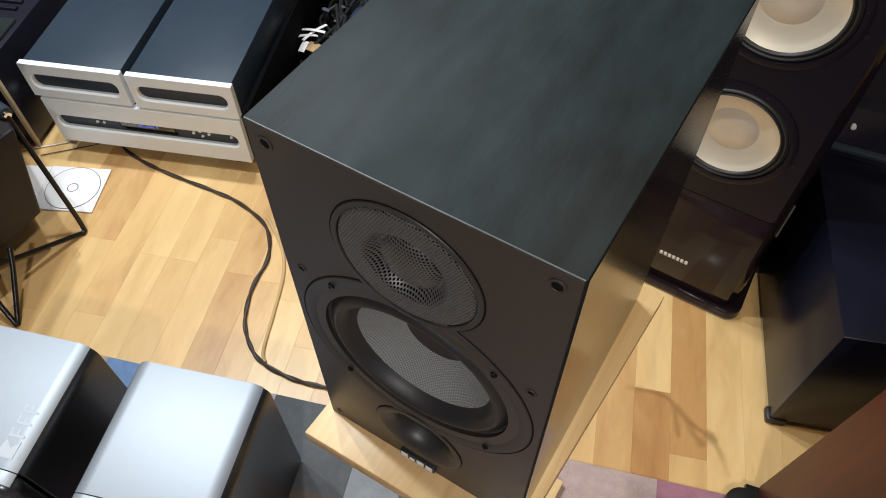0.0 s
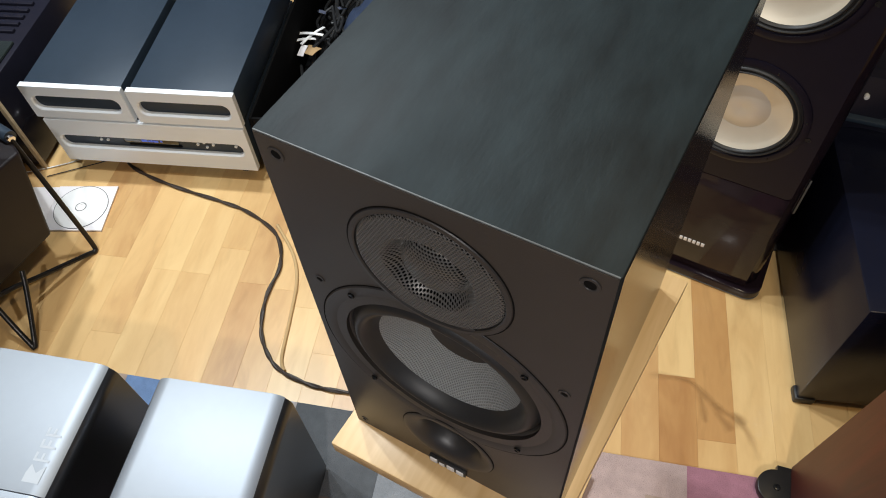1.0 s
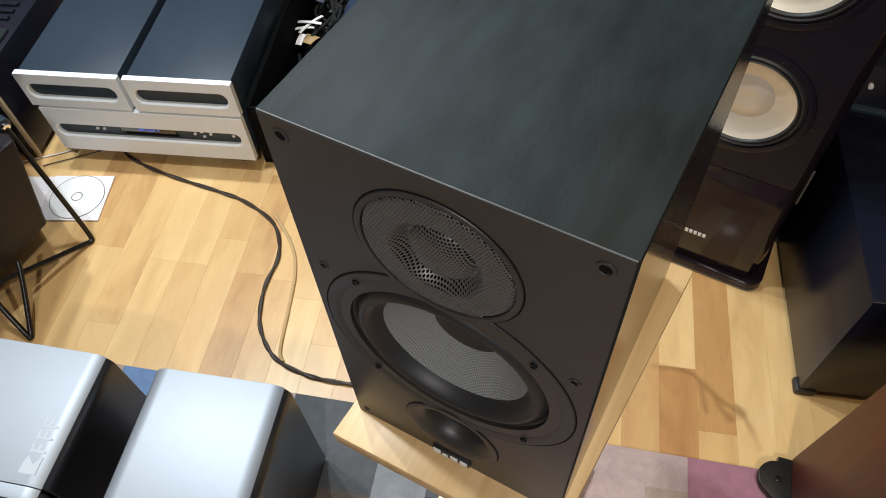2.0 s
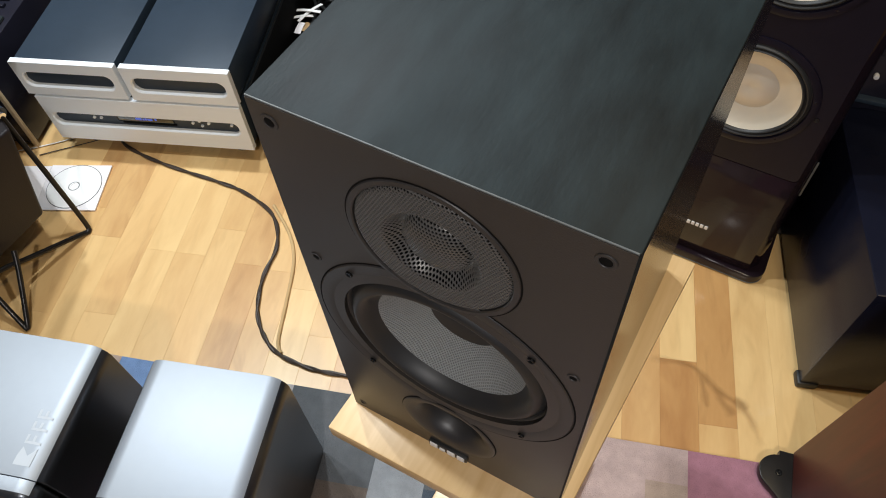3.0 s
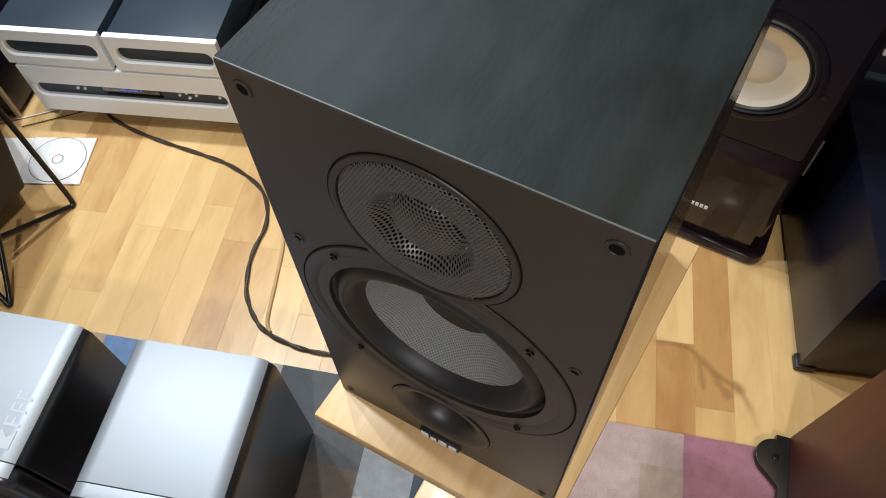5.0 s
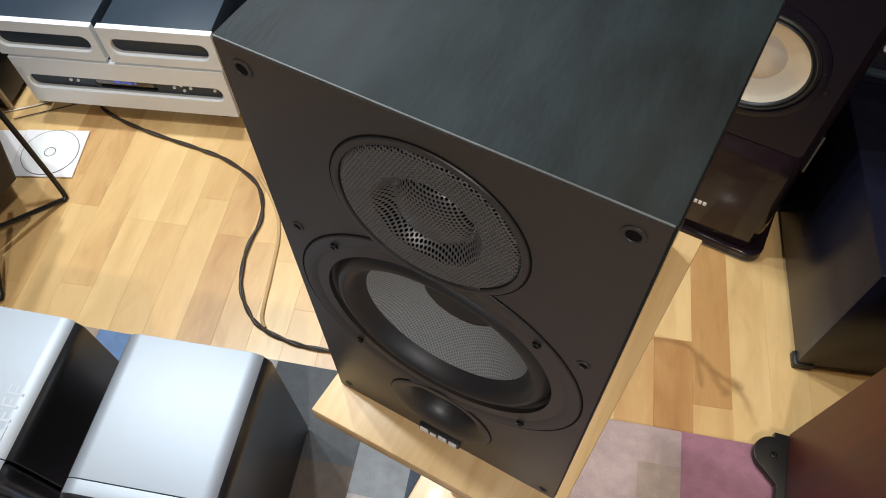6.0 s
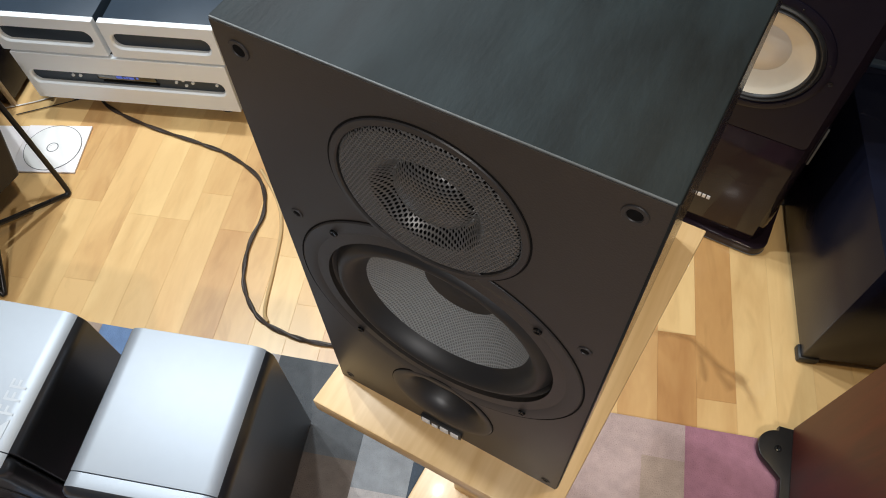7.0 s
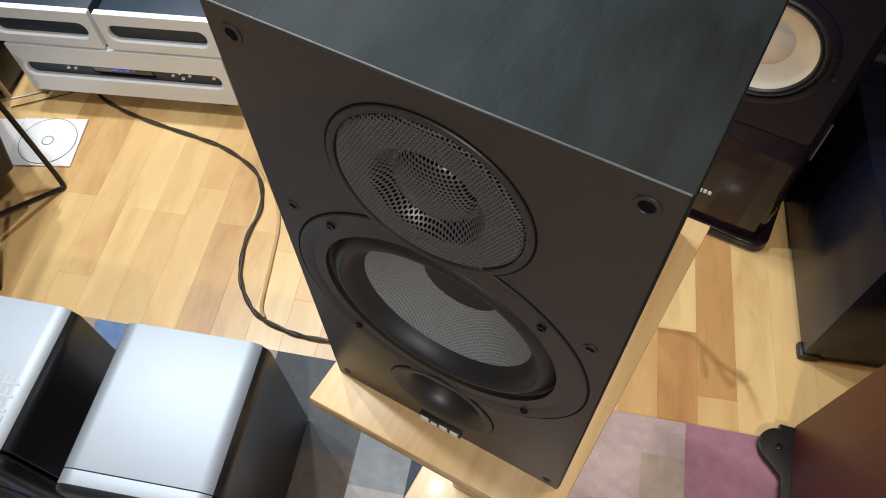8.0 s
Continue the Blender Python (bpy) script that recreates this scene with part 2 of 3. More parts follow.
def tube(points, radius, seg=10, bm=None):
    b = bm or bmesh.new()
    pts = [Vector(p) for p in points]
    rings, side = [], None
    for i, p in enumerate(pts):
        d = (pts[min(i + 1, len(pts) - 1)] - pts[max(i - 1, 0)]).normalized()
        if side is None:
            side = d.orthogonal().normalized()
        side = (side - d * side.dot(d)).normalized()
        up = d.cross(side)
        rings.append([b.verts.new(p + radius * (math.cos(2 * math.pi * k / seg) * side + math.sin(2 * math.pi * k / seg) * up)) for k in range(seg)])
    for p, q in zip(rings, rings[1:]):
        for k in range(seg):
            b.faces.new((p[k], p[(k + 1) % seg], q[(k + 1) % seg], q[k]))
    b.faces.new(rings[0][::-1])
    b.faces.new(rings[-1])
    return b


def prism(outline, y0, y1, bevel=0.0):
    """An outline of (x, z) points pushed from y0 to y1."""
    b = bmesh.new()
    f = b.faces.new([b.verts.new((x, y0, z)) for x, z in outline])
    made = bmesh.ops.extrude_face_region(b, geom=[f])
    for v in made["geom"]:
        if isinstance(v, bmesh.types.BMVert):
            v.co.y = y1
    if bevel:
        rim = [e for e in b.edges if abs(e.verts[0].co.y - e.verts[1].co.y) < 1e-6]
        bmesh.ops.bevel(b, geom=rim, offset=bevel, segments=3, affect="EDGES", profile=0.5)
    return b


def rounded(x0, x1, z0, z1, r, seg=8):
    """Outline of a rounded rectangle; r is one radius or four (right top, left top, left bottom, right bottom)."""
    rs = r if isinstance(r, (tuple, list)) else (r,) * 4
    out = []
    for k, (cx, cz, sx, sz) in enumerate(((x1, z1, 1, 1), (x0, z1, -1, 1), (x0, z0, -1, -1), (x1, z0, 1, -1))):
        rad = rs[k]
        if rad <= 0:
            out.append((cx, cz))
            continue
        for i in range(seg + 1):
            a = math.pi / 2 * (k + i / seg)
            out.append((cx - sx * rad + rad * math.cos(a), cz - sz * rad + rad * math.sin(a)))
    return out


def holed_plate(outer, inners, y0, y1, chamfer=0.0):
    """A plate from y0 (front) to y1 with an outline and openings through it, each widened by chamfer at the front."""
    b = bmesh.new()

    def ring(points, y, grow=0.0):
        cx = sum(p[0] for p in points) / len(points)
        cz = sum(p[1] for p in points) / len(points)
        return [b.verts.new((x + (grow if x > cx else -grow), y, z + (grow if z > cz else -grow))) for x, z in points]

    def loop(vs):
        return [b.edges.new((vs[i], vs[(i + 1) % len(vs)])) for i in range(len(vs))]

    def band(p, q):
        for i in range(len(p)):
            b.faces.new((p[i], p[(i + 1) % len(p)], q[(i + 1) % len(q)], q[i]))

    front, back = ring(outer, y0), ring(outer, y1)
    f_edges, b_edges, bands = loop(front), loop(back), [(front, back)]
    for inner in inners:
        a, m, c = ring(inner, y0, chamfer), ring(inner, y0 + max(chamfer, 0.0002)), ring(inner, y1)
        f_edges += loop(a)
        b_edges += loop(c)
        bands += [(a, m), (m, c)]
    bmesh.ops.triangle_fill(b, use_beauty=True, use_dissolve=False, edges=f_edges)
    bmesh.ops.triangle_fill(b, use_beauty=True, use_dissolve=False, edges=b_edges)
    for p, q in bands:
        band(p, q)
    return b


def circle(cx, cz, r, seg=72):
    return [(cx + r * math.cos(2 * math.pi * i / seg), cz + r * math.sin(2 * math.pi * i / seg)) for i in range(seg)]


def open_front(b, y):
    """Takes away the faces that lie in the plane y."""
    b.normal_update()
    gone = [f for f in b.faces if abs(f.normal.y) > 0.99 and abs(f.calc_center_median().y - y) < 0.0005]
    bmesh.ops.delete(b, geom=gone, context="FACES")
    return b


# ---- the room ----
ROOM = pose(0, 0, 0, 0, 0, 20)
# unseen walls and ceiling, added for bounced light and bluish reflections
room_bits = [
    ("wall_north", (-3.1, 2.6, 2.75, 2.85, 0, 2.46)), ("wall_south", (-3.1, 2.6, -2.35, -2.25, 0, 2.46)),
    ("wall_west", (-3.2, -3.1, -2.35, 2.85, 0, 2.46)), ("wall_east", (2.6, 2.7, -2.35, 2.85, 0, 2.46)),
]
for name, b in room_bits:
    tagged(part(name, box(*b, bevel=0), PLASTER, m=ROOM, smooth=False), "plain painted wall added out of view to close the room", "wall", kind="structure")
tagged(part("ceiling", box(-3.2, 2.7, -2.35, 2.85, 2.46, 2.56, bevel=0), CEILING, m=ROOM, smooth=False), "plain white ceiling added out of view for bounced light", "ceiling", kind="structure")
# unseen fixtures, one per lamp, the added fill included
for x, y, z, watts, size, color in LAMPS:
    fixture = thing("unseen_light", pose(x, y, 2.46), "round white flush light added out of view over each lamp", "ceiling light", "ceiling lights")
    part("housing", lathe([(0, 0), (0.10, 0), (0.10, 0.03), (0.092, 0.035), (0.092, 0.02), (0, 0.02)], 40), WHITE, fixture, m=pose(0, 0, 0, -90))
    part("diffuser", lathe([(0, 0.034), (0.084, 0.034), (0.090, 0.024), (0, 0.022)], 40), LAMPGLASS, fixture, m=pose(0, 0, 0, -90))


# ---- main loudspeaker on its stand ----
STAND = 0.6
stand = thing("speaker_stand", pose(0, 0, 0), "pale birch wooden speaker stand with a flat top board", "stand")
b = box(0, 1, 0, 1, STAND - 0.020, STAND, 0)
for v in b.verts:
    v.co.x, v.co.y = -0.107 + (0.212 + 0.004 * v.co.y) * v.co.x + 0.012 * v.co.y, -0.031 + 0.3126 * v.co.y + 0.003 * v.co.x * (1 - v.co.y)
bmesh.ops.bevel(b, geom=b.edges[:], offset=0.0012, segments=2, affect="EDGES", profile=0.5)
part("top_board", b, BIRCH, stand, "pale birch board with square edges")
part("column", box(-0.045, 0.045, 0.08, 0.17, 0.025, STAND - 0.020, 0.003), BIRCH, stand)
part("base_board", box(-0.10, 0.10, -0.01, 0.26, 0.0, 0.025, 0.002), BIRCH, stand)

SW, SD, SH = 0.098, 0.262, 0.376
TZ, WZ, PZ = 0.3110, 0.187, 0.0628
speaker = thing("bookshelf_speaker", pose(0, 0, STAND), "matt black bookshelf loudspeaker standing on the birch board", "loudspeaker")


part("cabinet", open_front(box(-SW, SW, 0.0008, SD, 0, SH, 0.0010), 0.0008), VINYL, speaker, "black ash vinyl cabinet")
part("edge_line", box(-SW + 0.0008, SW - 0.0008, 0.0003, 0.0012, SH - 0.0009, SH + 0.0001, 0.0002, 1), PALE_EDGE, speaker, "thin lighter line along the top front edge")
for x0, x1 in ((SW - 0.0002, SW + 0.0004), (-SW - 0.0004, -SW + 0.0002)):
    part("side_panel", box(x0, x1, 0.0030, SD - 0.002, 0.0015, SH - 0.0020, 0.0001, 1), SIDE, speaker, "smooth black side panel")
part("front_baffle", holed_plate(rounded(-SW + 0.0009, SW - 0.0009, 0.0009, SH - 0.0009, 0.0004, 2), [circle(0, TZ, 0.0463), circle(0, WZ, 0.0740), circle(0, PZ, 0.0350)], 0.0, 0.006), BAFFLE, speaker, "matt black front baffle")

# woofer: frame, surround, cone, dust cap
woofer = part("woofer", lathe([(0.0918, 0.0004), (0.0915, -0.0003), (0.0908, -0.0008), (0.0860, -0.0007), (0.0800, 0.0003), (0.0765, 0.0016), (0.0738, 0.0036), (0.0724, 0.0068)], 96, 0, WZ), PLASTIC, speaker, "round dished satin black woofer frame")
part("surround", lathe([(0.0726, 0.0070)] + arc(0.0718, 0.0056, 0.0570, 0.0080, -0.0072, 16) + [(0.0556, 0.0098), (0.0545, 0.0112)], 96, 0, WZ), RUBBER, woofer, "half-roll black rubber surround")
part("cone", lathe(arc(0.0549, 0.0108, 0.0245, 0.0305, 0.0018, 12), 96, 0, WZ), CONE, woofer, "woven dark grey aramid cone")
part("dust_cap", lathe(arc(0.0252, 0.0300, 0.0, 0.0300, 0.0025, 8), 48, 0, WZ), RUBBER, woofer, "smooth dark concave dust cap")
for sx, sz in ((-1, 1), (1, 1), (-1, -1), (1, -1)):
    head = lathe([(0.0025, -0.0008), (0.0024, -0.0018), (0.0020, -0.0022), (0.0014, -0.0021), (0.0012, -0.0010), (0, -0.0010)], 16, sx * 0.0600, WZ + sz * 0.0595)
    part("screw", head, SCREW, woofer)

# tweeter: plate, mesh over the waveguide, dome behind it
tweeter = part("tweeter", lathe([(0.0503, 0.0003), (0.0501, -0.0006), (0.0497, -0.0010), (0.0470, -0.0012), (0.0462, -0.0006), (0.0460, 0.0015)], 96, 0, TZ), PLASTIC, speaker, "round satin black tweeter ring")


def mesh_depth(r):
    """Relief of the pressed mesh: a flat ring, a trough, and a dome in the middle."""
    if r > 0.0295:
        return -0.0012 + 0.0022 * max(0, (r - 0.0430) / 0.003) ** 2
    if r > 0.0205:
        t = (0.0295 - r) / 0.0090
        return -0.0012 + 0.0084 * (3 * t * t - 2 * t ** 3)
    t = r / 0.0205
    return 0.0072 - 0.0090 * math.sqrt(max(0, 1 - t * t))


def hex_mesh(radius, pitch, wire):
    """Perforated sheet: a frame of six quads round each hexagonal hole."""
    verts, faces = [], []
    row = pitch * math.sqrt(3) / 2
    n = int(radius / row) + 2
    for j in range(-n, n + 1):
        for i in range(-n - 1, n + 2):
            cx, cz = (i + 0.5 * (j % 2)) * pitch, j * row
            if math.hypot(cx, cz) > radius - pitch * 0.3:
                continue
            k0 = len(verts)
            for scale, drop in ((1 / math.sqrt(3), 0.0), (1 / math.sqrt(3) - wire, 0.0), (1 / math.sqrt(3) - wire * 0.9, 0.0007)):
                for k in range(6):
                    a = math.pi / 6 + k * math.pi / 3
                    x, z = cx + pitch * scale * math.cos(a), cz + pitch * scale * math.sin(a)
                    verts.append((x, mesh_depth(math.hypot(x, z)) + drop, z + TZ))
            for ring in (0, 6):
                for k in range(6):
                    q = (k + 1) % 6
                    faces.append((k0 + ring + k, k0 + ring + q, k0 + ring + 6 + q, k0 + ring + 6 + k))
    me = bpy.data.meshes.new("mesh_grille")
    me.from_pydata(verts, [], faces)
    b = bmesh.new()
    b.from_mesh(me)
    bpy.data.meshes.remove(me)
    return b


part("mesh_grille", hex_mesh(0.0464, 0.0020, 0.15), GRILLE, tweeter, "dark grey perforated metal mesh", smooth=False)
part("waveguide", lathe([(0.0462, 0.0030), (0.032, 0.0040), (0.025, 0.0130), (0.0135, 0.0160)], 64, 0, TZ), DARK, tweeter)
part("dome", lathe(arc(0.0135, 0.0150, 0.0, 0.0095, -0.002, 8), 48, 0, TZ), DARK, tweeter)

# front port below the woofer, partly under the woofer frame
port = part("bass_port", lathe([(0.0412, -0.0001), (0.0412, -0.0008), (0.0405, -0.0012), (0.036, -0.0008), (0.031, 0.0012), (0.027, 0.0048), (0.0245, 0.010), (0.0235, 0.016)], 72, 0, PZ), PLASTIC, speaker, "flared black bass port")
part("port_tube", lathe([(0.0236, 0.0155), (0.0230, 0.030), (0.0230, 0.12), (0.0, 0.121)], 64, 0, PZ), PLASTIC, port)
for cz, rad in ((WZ, 0.0918), (TZ, 0.0503), (PZ, 0.0412)):
    part("joint", lathe([(rad - 0.0002, -0.0002), (rad, -0.0004), (rad + 0.0007, -0.0003), (rad + 0.0008, 0.0001)], 96, 0, cz), DARK, speaker)
badge = part("badge", box(-0.0195, 0.0165, -0.0030, 0.0005, 0.0050, 0.0150, 0.0005), RUBBER, speaker, "small black maker's badge with white marks")
for k, (x0, x1) in enumerate(((-0.0170, -0.0100), (-0.0080, -0.0030), (-0.0005, 0.0065), (0.0088, 0.0155))):
    part("mark", box(x0 - 0.001, x1 - 0.001, -0.0040, -0.0028, 0.0066, 0.0142 if k != 1 else 0.0112, 0.0002), WHITE, badge)
for z, xs, rad in ((0.3632, 0.0855, 0.0052), (0.2472, 0.0845, 0.0038), (0.0115, 0.0880, 0.0034)):
    for s in (-1, 1):
        socket = part("grille_socket", lathe([(rad, 0.0001), (rad, -0.0003), (rad * 0.94, -0.0006), (rad * 0.66, -0.0006), (rad * 0.57, -0.0001), (0, -0.0001)], 28, s * xs, z), PLASTIC, speaker, "raised black ring round a peg hole")
        # no real hole: a flat near-black disc stands in for its inner shade
        part("socket_hole", lathe([(rad * 0.60, -0.0002), (rad * 0.55, -0.0003), (0, -0.0003)], 20, s * xs, z), DARK, socket)


# ---- stacked amplifiers ----
AMPS = pose(-1.2192, 0.367, 0, 0, 0, 22.04)


def slot_front(parent, w, h, x0, x1, z0, z1):
    front = part("front_plate", holed_plate(rounded(0, w, 0, h, 0.0015, 2), [rounded(x0, x1, z0, z1, (z1 - z0) * 0.46)], 0.0, 0.013, 0.003), SILVER, parent, "brushed silver front plate with a long rounded opening", smooth=False)
    part("slot_panel", box(x0 - 0.004, x1 + 0.004, 0.0105, 0.014, z0 - 0.004, z1 + 0.004, 0), CASE, front, "dark recessed panel")
    return front


def cabinet_body(parent, w, d, h):
    b = box(0.004, w - 0.004, 0.0135, d, 0.003, h - 0.003, 0.002)
    part("casing", b, CASE, parent, "dark grey sheet steel casing")


def feet(parent, w, d, h):
    for x in (0.05, w - 0.05):
        for y in (0.05, d - 0.05):
            part("foot", lathe([(0, 0), (0.020, 0), (0.020, h * 0.8), (0.017, h + 0.002), (0, h + 0.002)], 24), RUBBER, parent, m=pose(x, y, -h, 90))


lower = thing("streaming_amplifier", AMPS @ pose(0, 0, 0.039), "wide silver-fronted amplifier with a dark slot and blue display", "amplifier")
LW, LD, LH = 0.447, 0.44, 0.126
cabinet_body(lower, LW, LD, LH)
face = slot_front(lower, LW, LH, 0.0143, 0.428, 0.0445, 0.0775)
feet(lower, LW, LD, 0.039)
display = part("display", box(0.1554, 0.2822, 0.008, 0.0112, 0.0577, 0.075, 0.0030, 3), GLASS, face, "black display window")
for x0, x1, z0, z1 in ((0.1974, 0.2107, 0.064, 0.0707), (0.2126, 0.2174, 0.064, 0.0688), (0.2188, 0.2226, 0.064, 0.0707), (0.2241, 0.2355, 0.064, 0.0697), (0.2403, 0.245, 0.0654, 0.0707)):
    part("display_mark", box(x0, x1, 0.0076, 0.0082, z0, z1, 0), BLUE_LED, display, "glowing blue figures")
for x, z in ((0.1015, 0.063), (0.1173, 0.063), (0.3251, 0.0645), (0.3414, 0.0717), (0.3442, 0.0577), (0.3604, 0.0659), (0.411, 0.0645)):
    part("button", lathe([(0, -0.0015), (0.0028, -0.0015), (0.0034, 0), (0.0034, 0.003), (0, 0.003)], 14), SILVER, face, "small round silver button", m=pose(x, 0.0085, z))
part("disc_slot", box(0.164, 0.286, 0.0078, 0.0112, 0.051, 0.0572, 0.0025, 3), DARK, face, "black disc slot")
part("side_terminal", lathe([(0, 0), (0.018, 0), (0.018, 0.02), (0.012, 0.03), (0, 0.03)], 24), CHROME, lower, "clear side knob", m=pose(-0.004, 0.05, 0.075, 0, 0, 90))

for x, wide in ((-0.0081, 0.2219), (0.2244, 0.2255)):
    unit = thing("power_amplifier", AMPS @ pose(x, 0, 0.1718), "half-width silver-fronted power amplifier with dark top, stacked on another", "amplifier", "stacked power amplifiers")
    cabinet_body(unit, wide, 0.45, 0.0862)
    slot_front(unit, wide, 0.0862, 0.0143, wide - 0.018, 0.0232, 0.0583)
    feet(unit, wide, 0.45, 0.0068)

# ---- black device beside the amplifiers ----
DEV = pose(-1.2908, 0.3372, 0, 0, 0, 22)
device = thing("black_receiver", DEV, "black hi-fi receiver with ribbed vents and a dark display", "receiver")
part("casing", box(-0.44, 0.0, 0.0, 0.55, 0.012, 0.245, 0.003), BLACKWOOD, device)
part("corner_strip", box(-0.006, 0.0035, -0.004, 0.004, 0.0, 0.225, 0.0008), BRASS, device, "pale wooden corner strip")
screen = part("display_panel", box(-0.32, -0.012, 0.022, 0.145, 0.243, 0.252, 0.004), GLASS, device, "glossy display panel with faint green lines")
for k in range(4):
    part("display_line", box(-0.27, -0.055 - 0.012 * (k % 2), 0.045 + 0.021 * k, 0.052 + 0.021 * k, 0.2515, 0.2528, 0), material("faint_green", (0.10, 0.14, 0.10), 0.4), screen)
part("screw", lathe([(0, -0.002), (0.004, -0.0015), (0.005, 0.001), (0, 0.001)], 14), CHROME, device, m=pose(-0.016, 0.016, 0.2445, -90))
for k in range(14):
    part("vent_rib", box(-0.20, -0.03, 0.175 + 0.024 * k, 0.187 + 0.024 * k, 0.243, 0.252, 0.0015), BLACKWOOD, device)
part("centre_bar", box(-0.30, -0.215, 0.16, 0.54, 0.243, 0.262, 0.006), CASE, device)
for x in (-0.41, -0.03):
    for y in (0.03, 0.5):
        part("foot", box(x - 0.018, x + 0.018, y - 0.018, y + 0.018, 0, 0.014, 0.003), RUBBER, device)


# ---- pair of silver loudspeakers ----
def silver_speaker(m, logo):
    ob = thing("silver_speaker", m, "rounded silver metallic loudspeaker on the rug" + (", pale mark on top" if logo else ""), "loudspeaker", "silver loudspeakers")
    w, d, h = 0.202, 0.2185, 0.300
    outline = rounded(-w / 2, w / 2, 0, h, (0.027, 0.027, 0.012, 0.012), 18)
    # full silver on top only; curve and sides take the reflection-darkened copy
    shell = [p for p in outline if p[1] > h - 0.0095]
    part("cabinet", prism([(x * 0.9985, z * 0.9985) for x, z in outline], 0.0, -d + 0.029, 0.0015), DARK_SILVER, ob, "silver lacquered cabinet, sides darkened for dark reflections")
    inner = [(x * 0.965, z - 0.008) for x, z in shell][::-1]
    part("silver_top", prism(shell + inner, 0.0002, -d + 0.0285, 0.0003), METALLIC, ob, "silver lacquered top of the cabinet")
    part("front_section", prism([(x * 0.9985, z * 0.9985) for x, z in outline], -d + 0.0278, -d, 0.010), DARK_SILVER, ob, "rounded front section")
    part("silver_front_top", prism(shell + inner, -d + 0.0272, -d + 0.010, 0.0003), METALLIC, ob, "silver lacquered top of the front section")
    part("driver", lathe([(0.070, -d + 0.003), (0.070, -d - 0.002), (0.064, -d - 0.003)] + arc(0.062, -d - 0.001, 0.020, -d + 0.018, 0.002, 8) + [(0.012, -d + 0.012), (0, -d + 0.010)], 48, 0, 0.16), PLASTIC, ob)
    if logo:
        mark = part("maker_mark", prism([(0, 0), (0.024, 0), (0.013, 0.010), (0.024, 0.021), (0.012, 0.024), (0, 0.024)], 0, -0.0002), MARK, ob, "plain pale shapes as a mark", m=pose(0.0800, -0.1760, h, -90, 0, 90))
        for x in (0.0285, 0.0465, 0.0630):
            for x0, x1, z0, z1 in ((0, 0.0032, 0, 0.023), (0.0034, 0.0115, 0.0095, 0.0130), (0.0034, 0.0120, 0.0195, 0.0230)):
                part("mark_bar", box(x + x0, x + x1, -0.0002, 0, z0, z1, 0), MARK, mark)
    return ob


RUG_H = 0.008
silver_speaker(pose(-0.3970, 0.0293, RUG_H, 0, 0, 19.2), False)
silver_speaker(pose(-0.6535, -0.0523, RUG_H, 0, 0, 18.4), True)


# ---- tall loudspeaker behind ----
tower = thing("tower_speaker", pose(0.0935, 0.734, 0) @ Matrix.Scale(0.968, 4), "tall gloss black floorstanding loudspeaker with two silver-coned woofers", "loudspeaker")


def tower_outline(half, depth, r):
    pts = []
    for k in range(9):
        a = math.pi / 2 * k / 8
        pts.append((half - r + r * math.sin(a), r - r * math.cos(a)))
    pts += [(half * 0.92, depth), (-half * 0.92, depth)]
    return pts + [(-x, y) for x, y in pts[:9][::-1]]


def upright(outline, z0, z1, bevel=0.002):
    b = prism(outline, z0, z1, bevel)
    for v in b.verts:
        v.co = Vector((v.co.x, v.co.z, v.co.y))
    return b


part("cabinet", open_front(upright(tower_outline(0.143, 0.36, 0.03), 0.028, 1.02), 0.0), GLOSSY, tower, "gloss black lacquered cabinet")
part("plinth", upright([(x, y - 0.014) for x, y in tower_outline(0.158, 0.39, 0.028)], 0.004, 0.026), GLOSSY, tower, "gloss black plinth")
part("plinth_edge", upright([(x, y - 0.0146) for x, y in tower_outline(0.1586, 0.3906, 0.028)], 0.0040, 0.0058, 0.0003), PALE_EDGE, tower, "thin grey lower edge of the plinth")
part("lower_panel", box(-0.126, 0.126, -0.0055, 0.0035, 0.0285, 0.2970, 0.0006), GLOSSY, tower, "mirror-gloss black lower panel")
part("upper_baffle", holed_plate(rounded(-0.126, 0.126, 0.299, 1.0, 0.010), [circle(0, 0.449, 0.0903), circle(0, 0.6938, 0.0903)], -0.006, 0.0035), TOWERBLACK, tower, "satin black driver panel")
part("side_trim", box(0.1405, 0.1438, 0.016, 0.018, 0.250, 0.336, 0.0004), PALE_EDGE, tower, "short bright trim line")
